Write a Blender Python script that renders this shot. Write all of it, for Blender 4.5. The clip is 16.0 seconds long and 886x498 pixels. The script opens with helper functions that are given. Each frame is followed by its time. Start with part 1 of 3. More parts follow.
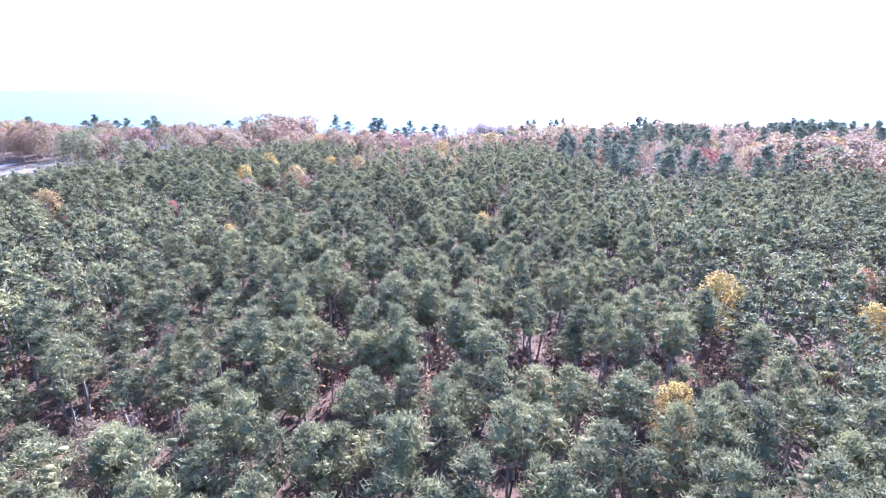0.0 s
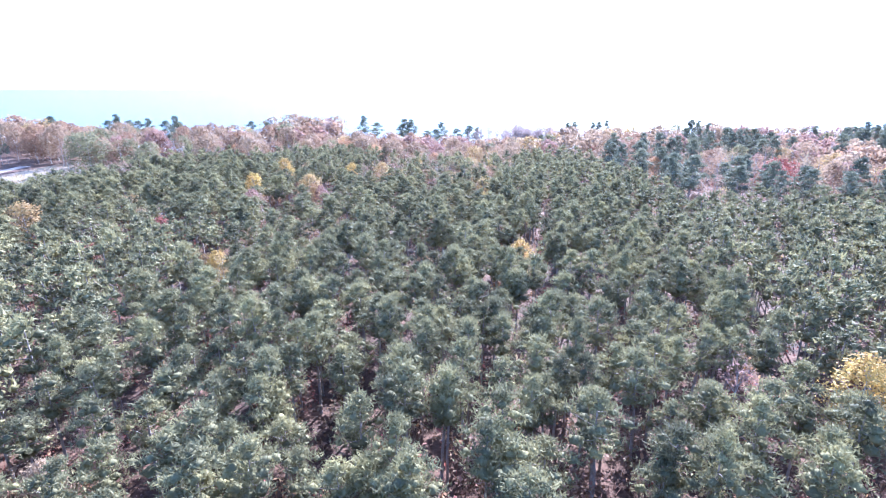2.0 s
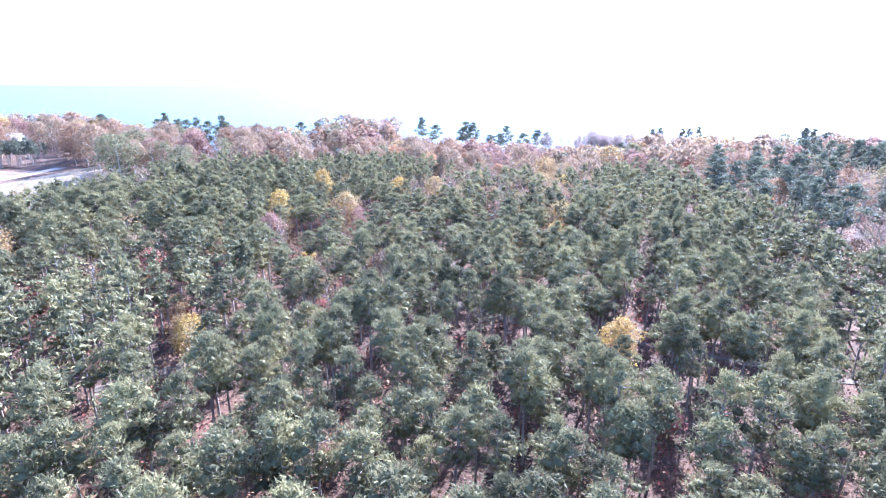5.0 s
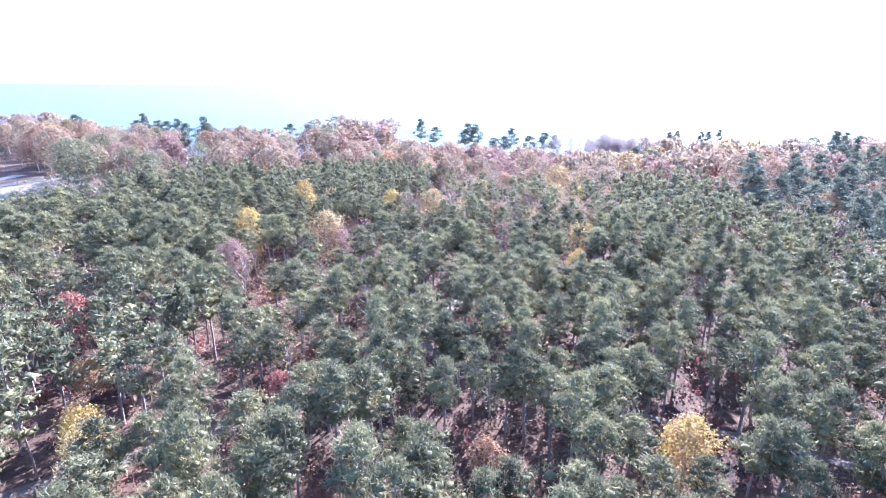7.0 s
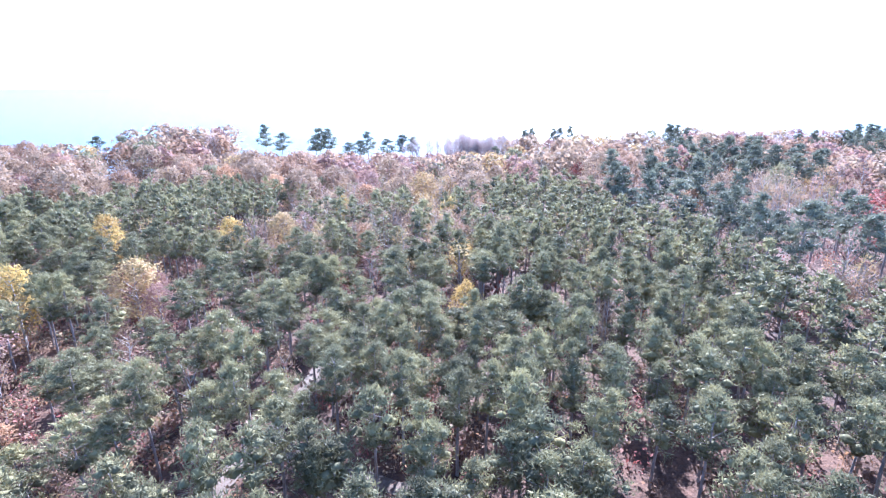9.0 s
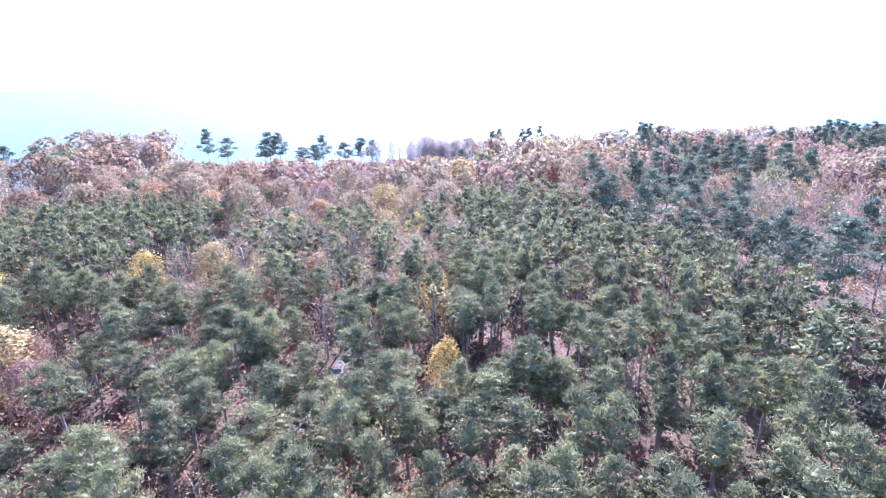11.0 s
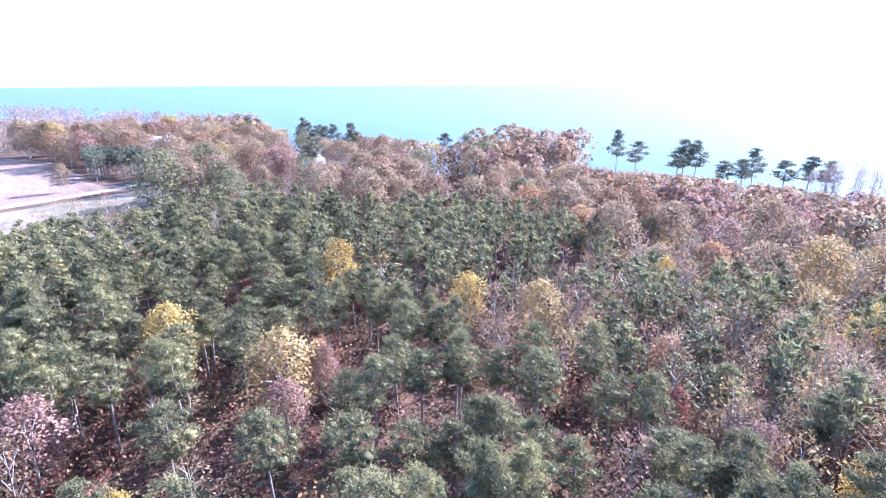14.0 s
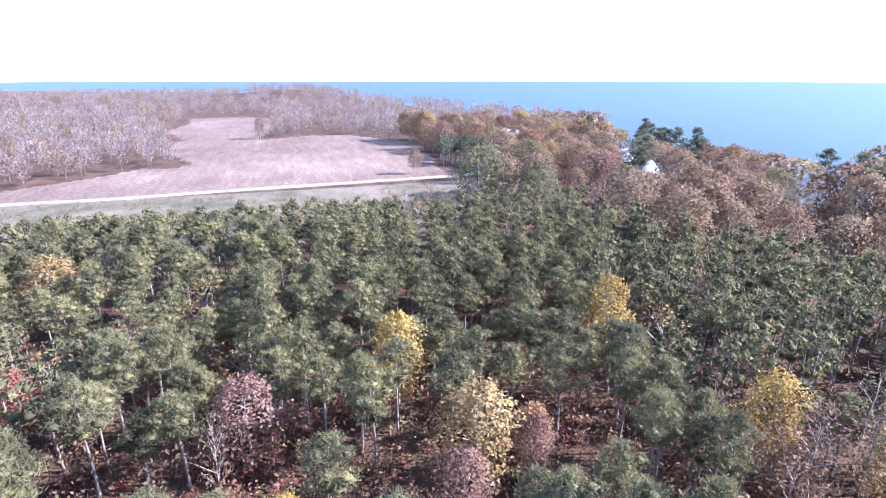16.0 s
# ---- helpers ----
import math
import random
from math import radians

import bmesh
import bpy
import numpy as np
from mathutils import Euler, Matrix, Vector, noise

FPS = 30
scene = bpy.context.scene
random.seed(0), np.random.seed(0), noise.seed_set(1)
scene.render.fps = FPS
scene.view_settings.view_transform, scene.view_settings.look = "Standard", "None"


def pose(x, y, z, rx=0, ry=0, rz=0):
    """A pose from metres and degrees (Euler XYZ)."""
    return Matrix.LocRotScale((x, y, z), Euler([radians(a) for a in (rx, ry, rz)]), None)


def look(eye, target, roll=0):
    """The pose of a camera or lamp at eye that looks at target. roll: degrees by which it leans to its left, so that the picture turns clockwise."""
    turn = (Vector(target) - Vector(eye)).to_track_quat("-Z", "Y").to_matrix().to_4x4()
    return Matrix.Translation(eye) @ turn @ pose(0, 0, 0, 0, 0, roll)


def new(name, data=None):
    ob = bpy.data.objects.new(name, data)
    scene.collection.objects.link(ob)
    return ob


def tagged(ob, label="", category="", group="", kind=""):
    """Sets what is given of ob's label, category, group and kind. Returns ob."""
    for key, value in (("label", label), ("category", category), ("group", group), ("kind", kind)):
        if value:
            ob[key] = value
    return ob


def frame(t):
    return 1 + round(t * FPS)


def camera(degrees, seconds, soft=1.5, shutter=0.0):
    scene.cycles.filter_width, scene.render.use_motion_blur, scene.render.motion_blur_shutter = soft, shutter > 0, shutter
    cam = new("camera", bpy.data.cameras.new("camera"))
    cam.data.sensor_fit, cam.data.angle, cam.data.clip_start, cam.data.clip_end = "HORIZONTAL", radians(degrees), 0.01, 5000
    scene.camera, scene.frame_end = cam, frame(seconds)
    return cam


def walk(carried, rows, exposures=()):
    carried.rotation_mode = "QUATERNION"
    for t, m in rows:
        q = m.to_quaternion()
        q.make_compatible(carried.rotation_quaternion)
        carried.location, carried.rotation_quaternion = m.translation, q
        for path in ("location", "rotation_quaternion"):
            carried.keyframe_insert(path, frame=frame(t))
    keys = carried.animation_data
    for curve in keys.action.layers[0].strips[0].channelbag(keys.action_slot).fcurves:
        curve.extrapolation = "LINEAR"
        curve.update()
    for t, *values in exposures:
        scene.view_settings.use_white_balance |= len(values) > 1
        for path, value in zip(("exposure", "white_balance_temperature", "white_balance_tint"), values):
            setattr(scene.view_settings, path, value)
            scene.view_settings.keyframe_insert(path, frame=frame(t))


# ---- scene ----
cam = camera(79.9, 16.0, 1.15)
PATH = [
    (0, (1.63, 0.882, 41.456), (1.614, 2.792, 40.862), -0.1),
    (0.5, (1.868, 6.774, 41.491), (1.801, 8.683, 40.896), -0.0),
    (1, (1.974, 12.689, 41.508), (1.884, 14.596, 40.913), -0.0),
    (1.5, (1.95, 18.54, 41.49), (1.834, 20.446, 40.896), 0.1),
    (2, (1.768, 24.3, 41.473), (1.633, 26.205, 40.878), 0.0),
    (2.5, (1.483, 30.024, 41.481), (1.327, 31.927, 40.885), 0.1),
    (3, (0.974, 35.948, 41.529), (0.765, 37.846, 40.932), 0.2),
    (3.5, (0.381, 41.673, 41.631), (0.117, 43.564, 41.034), 0.1),
    (4, (-0.242, 47.449, 41.723), (-0.548, 49.332, 41.124), 0.2),
    (4.5, (-0.913, 53.237, 41.769), (-1.247, 55.115, 41.17), 0.3),
    (4.7, (-1.234, 55.513, 41.768), (-1.58, 57.389, 41.169), 0.3),
    (6.8, (-5.153, 79.119, 41.671), (-5.519, 80.99, 41.067), 0.6),
    (7, (-5.499, 81.325, 41.672), (-5.856, 83.198, 41.069), 0.5),
    (7.5, (-6.347, 86.753, 41.701), (-6.618, 88.641, 41.1), 0.3),
    (8, (-7.125, 92.131, 41.748), (-7.243, 94.035, 41.145), 0.1),
    (8.5, (-7.737, 97.421, 41.827), (-7.741, 99.328, 41.224), -0.1),
    (9, (-8.112, 102.447, 41.817), (-7.96, 104.348, 41.214), -0.2),
    (9.5, (-8.219, 107.626, 41.856), (-7.949, 109.514, 41.253), -0.4),
    (9.7, (-8.157, 109.742, 41.864), (-7.861, 111.625, 41.259), -0.5),
    (11.8, (-6.495, 132.042, 41.663), (-6.228, 133.927, 41.049), -1.2),
    (12, (-6.24, 134.171, 41.655), (-6.122, 136.071, 41.044), -1.1),
    (12.5, (-5.554, 139.605, 41.601), (-5.835, 141.489, 40.992), -0.7),
    (13, (-4.901, 144.832, 41.573), (-5.428, 146.663, 40.964), -0.5),
    (13.5, (-4.702, 149.871, 41.618), (-5.454, 151.623, 41.012), -0.3),
    (14, (-4.95, 154.943, 41.599), (-6.053, 156.497, 40.992), -0.1),
    (14.5, (-5.839, 159.908, 41.614), (-7.327, 161.095, 41.002), 0.1),
    (15, (-7.139, 164.47, 41.73), (-8.808, 165.383, 41.112), 0.2),
    (15.5, (-9.056, 168.417, 41.984), (-10.81, 169.153, 41.363), 0.1),
    (16, (-11.562, 172.057, 42.147), (-13.372, 172.636, 41.526), 0.1),
]
walk(cam, [(t, look(eye, target, roll)) for t, eye, target, roll in PATH], [(0.0, 2.9, 4800, 20), (2.5, 2.95, 4800, 20), (4.5, 3.0, 4800, 20), (9.5, 2.92, 4800, 20), (13.0, 2.68, 4850, 20), (14.5, 2.56, 5050, 20), (15.3, 2.22, 5150, 20), (16.0, 2.14, 5200, 20)])

# ---- light: a low sun beyond the woods, slightly to the right of the flight, and a bright clear sky ----
SUN_UP, SUN_TURN = 33.0, 16.0
world = bpy.data.worlds.new("sky")
scene.world = world
world.use_nodes = True
wn = world.node_tree.nodes
sky = wn.new("ShaderNodeTexSky")
sky.sky_type = "NISHITA"
sky.sun_disc = False
sky.sun_elevation = radians(SUN_UP)
sky.sun_rotation = radians(SUN_TURN)
sky.air_density, sky.dust_density, sky.ozone_density = 1.0, 0.4, 1.6
wn["Background"].inputs[1].default_value = 0.112
world.node_tree.links.new(sky.outputs[0], wn["Background"].inputs[0])
sun = new("sun", bpy.data.lights.new("sun", "SUN"))
sun.data.energy, sun.data.angle, sun.data.color = 4.7, radians(0.6), (1.0, 0.95, 0.87)
toward = Vector((math.sin(radians(SUN_TURN)) * math.cos(radians(SUN_UP)), math.cos(radians(SUN_TURN)) * math.cos(radians(SUN_UP)), math.sin(radians(SUN_UP))))
sun.matrix_world = look(toward * 300, (0, 0, 0))


# ---- materials ----
def material(name):
    m = bpy.data.materials.new(name)
    m.use_nodes = True
    nt = m.node_tree
    return m, nt, nt.nodes, nt.links, nt.nodes["Principled BSDF"]


def ramp(nodes, stops):
    r = nodes.new("ShaderNodeValToRGB")
    el = r.color_ramp.elements
    while len(el) < len(stops):
        el.new(0.5)
    for e, (p, c) in zip(el, stops):
        e.position, e.color = p, (*c, 1)
    return r


def noise_tex(nodes, links, scale, detail=4.0, coord=None, rough=0.55):
    n = nodes.new("ShaderNodeTexNoise")
    n.inputs["Scale"].default_value, n.inputs["Detail"].default_value, n.inputs["Roughness"].default_value = scale, detail, rough
    if coord is None:
        coord = nodes.new("ShaderNodeNewGeometry").outputs["Position"]
    links.new(coord, n.inputs["Vector"])
    return n


def foliage(name, dark, mid, light, through_part=0.35, patch=0.16, rough=0.7, sheen=0.15):
    """Leaves or needles: colour varies leaf by leaf and from tree to tree, and some light comes through."""
    m, nt, nodes, links, bsdf = material(name)
    geo = nodes.new("ShaderNodeNewGeometry")
    n = noise_tex(nodes, links, patch, 2.0, geo.outputs["Position"])
    mixed = nodes.new("ShaderNodeMath")
    mixed.operation = "MULTIPLY_ADD"
    links.new(geo.outputs["Random Per Island"], mixed.inputs[0])
    mixed.inputs[1].default_value = 0.32
    scaled = nodes.new("ShaderNodeMath")
    scaled.operation = "MULTIPLY_ADD"
    links.new(n.outputs["Fac"], scaled.inputs[0])
    scaled.inputs[1].default_value, scaled.inputs[2].default_value = 2.4, -0.86
    links.new(scaled.outputs[0], mixed.inputs[2])
    r = ramp(nodes, [(0.0, dark), (0.5, mid), (1.0, light)])
    links.new(mixed.outputs[0], r.inputs[0])
    links.new(r.outputs[0], bsdf.inputs["Base Color"])
    bsdf.inputs["Roughness"].default_value = rough
    bsdf.inputs["Specular IOR Level"].default_value = sheen
    tr = nodes.new("ShaderNodeBsdfTranslucent")
    links.new(r.outputs[0], tr.inputs["Color"])
    mix = nodes.new("ShaderNodeMixShader")
    mix.inputs[0].default_value = through_part
    links.new(bsdf.outputs[0], mix.inputs[1])
    links.new(tr.outputs[0], mix.inputs[2])
    links.new(mix.outputs[0], nodes["Material Output"].inputs["Surface"])
    return m


def rough_surface(name, stops, scale, fine=0.0, rough=0.9, bump=0.0, metal=0.0, spec=0.3):
    m, nt, nodes, links, bsdf = material(name)
    n = noise_tex(nodes, links, scale, 6.0, rough=0.65)
    fac = n.outputs["Fac"]
    if fine:
        f = noise_tex(nodes, links, fine, 3.0)
        add = nodes.new("ShaderNodeMath")
        add.operation = "MULTIPLY_ADD"
        add.inputs[1].default_value = 0.5
        links.new(f.outputs["Fac"], add.inputs[0])
        half = nodes.new("ShaderNodeMath")
        half.operation = "MULTIPLY_ADD"
        half.inputs[1].default_value, half.inputs[2].default_value = 1.0, -0.25
        links.new(fac, half.inputs[0])
        links.new(half.outputs[0], add.inputs[2])
        fac = add.outputs[0]
        if bump:
            b = nodes.new("ShaderNodeBump")
            b.inputs["Strength"].default_value, b.inputs["Distance"].default_value = bump, 0.4 / fine
            links.new(f.outputs["Fac"], b.inputs["Height"])
            links.new(b.outputs[0], bsdf.inputs["Normal"])
    r = ramp(nodes, stops)
    links.new(fac, r.inputs[0])
    links.new(r.outputs[0], bsdf.inputs["Base Color"])
    bsdf.inputs["Roughness"].default_value, bsdf.inputs["Metallic"].default_value = rough, metal
    bsdf.inputs["Specular IOR Level"].default_value = spec
    return m


NEEDLES = foliage("pine_needles", (0.075, 0.069, 0.04), (0.17, 0.152, 0.079), (0.275, 0.236, 0.108), 0.3, 0.2, 0.75, 0.12)
DARK_NEEDLES = foliage("old_pine_needles", (0.07, 0.074, 0.054), (0.135, 0.135, 0.092), (0.2, 0.19, 0.12), 0.3, 0.12, 0.7)
LEAVES = {
    "yellow": foliage("yellow_leaves", (0.28, 0.17, 0.06), (0.42, 0.275, 0.08), (0.5, 0.36, 0.115), 0.38),
    "gold": foliage("golden_tan_leaves", (0.24, 0.145, 0.07), (0.35, 0.232, 0.1), (0.43, 0.31, 0.14), 0.36),
    "orange": foliage("orange_leaves", (0.27, 0.14, 0.075), (0.37, 0.205, 0.108), (0.44, 0.28, 0.16), 0.4),
    "pink": foliage("faded_pink_leaves", (0.18, 0.1, 0.078), (0.262, 0.15, 0.118), (0.335, 0.205, 0.163), 0.42),
    "red": foliage("dull_red_leaves", (0.16, 0.05, 0.04), (0.28, 0.09, 0.07), (0.34, 0.15, 0.11), 0.35),
    "russet": foliage("russet_leaves", (0.155, 0.09, 0.056), (0.245, 0.144, 0.089), (0.32, 0.2, 0.128), 0.42),
    "tan": foliage("dry_tan_leaves", (0.18, 0.119, 0.075), (0.275, 0.186, 0.118), (0.35, 0.248, 0.16), 0.42),
    "olive": foliage("olive_leaves", (0.1, 0.092, 0.052), (0.165, 0.148, 0.08), (0.225, 0.2, 0.108), 0.4),
}
TWIGS = foliage("bare_twigs", (0.2, 0.148, 0.132), (0.285, 0.216, 0.195), (0.365, 0.285, 0.258), 0.35)
PINE_BARK = rough_surface("pine_bark", [(0.25, (0.13, 0.105, 0.09)), (0.55, (0.25, 0.205, 0.18)), (0.8, (0.38, 0.33, 0.295))], 1.2, 14.0, 0.9, 0.6)
PALE_BARK = rough_surface("pale_grey_bark", [(0.25, (0.2, 0.17, 0.15)), (0.55, (0.34, 0.3, 0.27)), (0.8, (0.5, 0.46, 0.42))], 1.0, 12.0, 0.9, 0.5)
LITTER = rough_surface("leaf_litter", [(0.25, (0.022, 0.014, 0.011)), (0.42, (0.06, 0.031, 0.02)), (0.58, (0.108, 0.056, 0.034)), (0.8, (0.165, 0.096, 0.06))], 0.16, 2.3, 0.95, 0.8)
VERGE = rough_surface("rough_grass", [(0.3, (0.07, 0.062, 0.038)), (0.45, (0.135, 0.108, 0.072)), (0.6, (0.2, 0.15, 0.108)), (0.8, (0.27, 0.21, 0.16))], 0.07, 1.6, 0.95, 0.8)
DIRT = rough_surface("pale_sandy_dirt", [(0.25, (0.2, 0.15, 0.122)), (0.55, (0.31, 0.247, 0.205)), (0.85, (0.4, 0.33, 0.28))], 0.25, 3.0, 0.95, 0.4)
TRACK = rough_surface("littered_sandy_track", [(0.25, (0.07, 0.046, 0.033)), (0.5, (0.12, 0.088, 0.066)), (0.8, (0.18, 0.142, 0.11))], 0.3, 3.0, 0.95, 0.5)
LAWN = rough_surface("dry_lawn", [(0.25, (0.24, 0.2, 0.13)), (0.55, (0.38, 0.33, 0.22)), (0.85, (0.5, 0.44, 0.31))], 0.12, 2.0, 0.95, 0.4)
WHITE_WALL = rough_surface("white_siding", [(0.3, (0.7, 0.69, 0.67)), (0.7, (0.82, 0.81, 0.79))], 0.8, 6.0, 0.6)
GREY_ROOF = rough_surface("grey_shingles", [(0.3, (0.16, 0.15, 0.16)), (0.7, (0.27, 0.26, 0.27))], 0.8, 5.0, 0.85, 0.4)
BRICK = rough_surface("rust_red_brick", [(0.3, (0.26, 0.1, 0.08)), (0.7, (0.38, 0.17, 0.13))], 0.8, 5.0, 0.8, 0.3)
WOOD = rough_surface("weathered_wood", [(0.3, (0.22, 0.19, 0.16)), (0.7, (0.4, 0.36, 0.32))], 0.9, 8.0, 0.9, 0.3)
GLASS = rough_surface("dark_window_glass", [(0.3, (0.03, 0.04, 0.05)), (0.7, (0.06, 0.07, 0.08))], 0.5, 0.0, 0.12, 0.0, 0.0, 0.5)


def field_material():
    m, nt, nodes, links, bsdf = material("mown_straw_field")
    geo = nodes.new("ShaderNodeNewGeometry")
    mapping = nodes.new("ShaderNodeMapping")
    mapping.inputs["Rotation"].default_value = (0, 0, radians(28))
    mapping.inputs["Scale"].default_value = (0.06, 0.3, 0.2)
    links.new(geo.outputs["Position"], mapping.inputs[0])
    rows_ = noise_tex(nodes, links, 1.0, 4.0, mapping.outputs[0])
    broad = noise_tex(nodes, links, 0.018, 5.0)
    fine = noise_tex(nodes, links, 0.8, 4.0)
    a = nodes.new("ShaderNodeMath")
    a.operation = "MULTIPLY_ADD"
    a.inputs[1].default_value = 0.55
    links.new(rows_.outputs["Fac"], a.inputs[0])
    links.new(broad.outputs["Fac"], a.inputs[2])
    b = nodes.new("ShaderNodeMath")
    b.operation = "ADD"
    links.new(a.outputs[0], b.inputs[0])
    links.new(fine.outputs["Fac"], b.inputs[1])
    c = nodes.new("ShaderNodeMath")
    c.operation = "MULTIPLY"
    c.inputs[1].default_value = 0.392
    links.new(b.outputs[0], c.inputs[0])
    r = ramp(nodes, [(0.36, (0.07, 0.039, 0.028)), (0.44, (0.128, 0.075, 0.056)), (0.53, (0.188, 0.117, 0.089)), (0.63, (0.3, 0.212, 0.166))])
    links.new(c.outputs[0], r.inputs[0])
    links.new(r.outputs[0], bsdf.inputs["Base Color"])
    bsdf.inputs["Roughness"].default_value = 0.95
    bu = nodes.new("ShaderNodeBump")
    bu.inputs["Strength"].default_value, bu.inputs["Distance"].default_value = 0.5, 0.4
    links.new(fine.outputs["Fac"], bu.inputs["Height"])
    links.new(bu.outputs[0], bsdf.inputs["Normal"])
    return m


def water_material():
    m, nt, nodes, links, bsdf = material("lake_water")
    geo = nodes.new("ShaderNodeNewGeometry")
    broad = noise_tex(nodes, links, 0.004, 4.0)
    r = ramp(nodes, [(0.3, (0.018, 0.038, 0.068)), (0.7, (0.023, 0.047, 0.082))])
    links.new(broad.outputs["Fac"], r.inputs[0])
    links.new(r.outputs[0], bsdf.inputs["Base Color"])
    bsdf.inputs["Roughness"].default_value = 0.3
    bsdf.inputs["Specular IOR Level"].default_value = 0.07
    bsdf.inputs["IOR"].default_value = 1.33
    waves = noise_tex(nodes, links, 0.35, 4.0)
    bu = nodes.new("ShaderNodeBump")
    bu.inputs["Strength"].default_value, bu.inputs["Distance"].default_value = 0.6, 0.5
    links.new(waves.outputs["Fac"], bu.inputs["Height"])
    links.new(bu.outputs[0], bsdf.inputs["Normal"])
    return m


FIELD, WATER = field_material(), water_material()

# ---- the plan ----
LAKE = -3.0


def smooth(u):
    u = min(1.0, max(0.0, u))
    return u * u * (3 - 2 * u)


def shore(x):
    """How far north the shore lies."""
    cove = 60 * smooth((-112 - x) / 30) * smooth((x + 350) / 90)
    if x > -260:
        return 404 - cove + 5 * math.sin(x * 0.045)
    if x > -520:
        return 404 - cove - (-260 - x) * 0.02 + 5 * math.sin(x * 0.045)
    return 399 - (-520 - x) * 0.17 - max(0.0, -1150 - x) * 0.9


def height(x, y):
    base = 1.3 + 4.7 * smooth((-x - 85) / 95) + 0.25 * math.sin(x * 0.05 + 1) * math.sin(y * 0.043)
    base -= 1.8 * smooth((y - 260) / 120)
    base += 14 * math.exp(-((x + 1010) / 150) ** 2 - ((y - 200) / 90) ** 2)
    s = shore(x) - y
    return base + (-7.5 - base) * smooth((14 - s) / 26)


TRAIL = [(-60, 112), (-45, 126), (-32, 140), (-25, 157), (-20, 176), (-14, 188), (-11, 197), (-9, 206)]
SPUR = [(-25, 157), (-10, 147), (18, 141), (48, 134)]
ROAD = [(-184, -60), (-188, 40), (-194, 94), (-193, 124), (-197, 156), (-199, 193), (-200, 222), (-201, 240), (-203, 249)]
PINE_EDGE = [(-162, -80), (-162, 212), (-148, 230), (-122, 246), (-99, 252), (-90, 264), (-54, 270), (-28, 256), (0, 258), (18, 264), (42, 282), (50, 250), (58, 205), (66, 178), (110, 180), (230, 184), (230, -80)]
FIELD_EDGE = [(-190, -80), (-194, 97), (-195, 125), (-198, 165), (-201, 220), (-204, 240), (-222, 236), (-246, 242), (-268, 243), (-296, 250), (-322, 242), (-358, 221), (-362, 196), (-352, 178), (-346, 163), (-372, 168), (-430, 176), (-520, 172), (-548, 150), (-532, 106), (-470, 112), (-420, 104), (-360, 122), (-312, 118), (-262, 138), (-252, 133), (-254, 120), (-240, 110), (-232, 101), (-222, 92), (-216, 84), (-214, 20), (-210, -80)]


def inside(x, y, poly):
    hit = False
    for (x0, y0), (x1, y1) in zip(poly, poly[1:] + poly[:1]):
        if (y0 > y) != (y1 > y) and x < (x1 - x0) * (y - y0) / (y1 - y0) + x0:
            hit = not hit
    return hit


def near_line(x, y, line):
    best = 1e9
    for (x0, y0), (x1, y1) in zip(line, line[1:]):
        dx, dy = x1 - x0, y1 - y0
        u = min(1, max(0, ((x - x0) * dx + (y - y0) * dy) / (dx * dx + dy * dy)))
        best = min(best, math.hypot(x - x0 - u * dx, y - y0 - u * dy))
    return best


# ---- mesh helpers ----
def mesh(name, verts, tris, mats, index=None, smooth_index=None):
    verts, tris = np.asarray(verts, np.float32), np.asarray(tris, np.int32)
    me = bpy.data.meshes.new(name)
    me.vertices.add(len(verts))
    me.vertices.foreach_set("co", verts.ravel())
    k = tris.shape[1]
    me.loops.add(tris.size)
    me.loops.foreach_set("vertex_index", tris.ravel())
    me.polygons.add(len(tris))
    me.polygons.foreach_set("loop_start", np.arange(0, tris.size, k, dtype=np.int32))
    for m in mats:
        me.materials.append(m)
    if index is not None:
        me.polygons.foreach_set("material_index", np.asarray(index, np.int32))
    if smooth_index is not None:
        me.polygons.foreach_set("use_smooth", smooth_index)
    me.update(calc_edges=True)
    return me


def part(name, me, parent, label=""):
    ob = new(name, me)
    ob.parent = parent
    return tagged(ob, label)


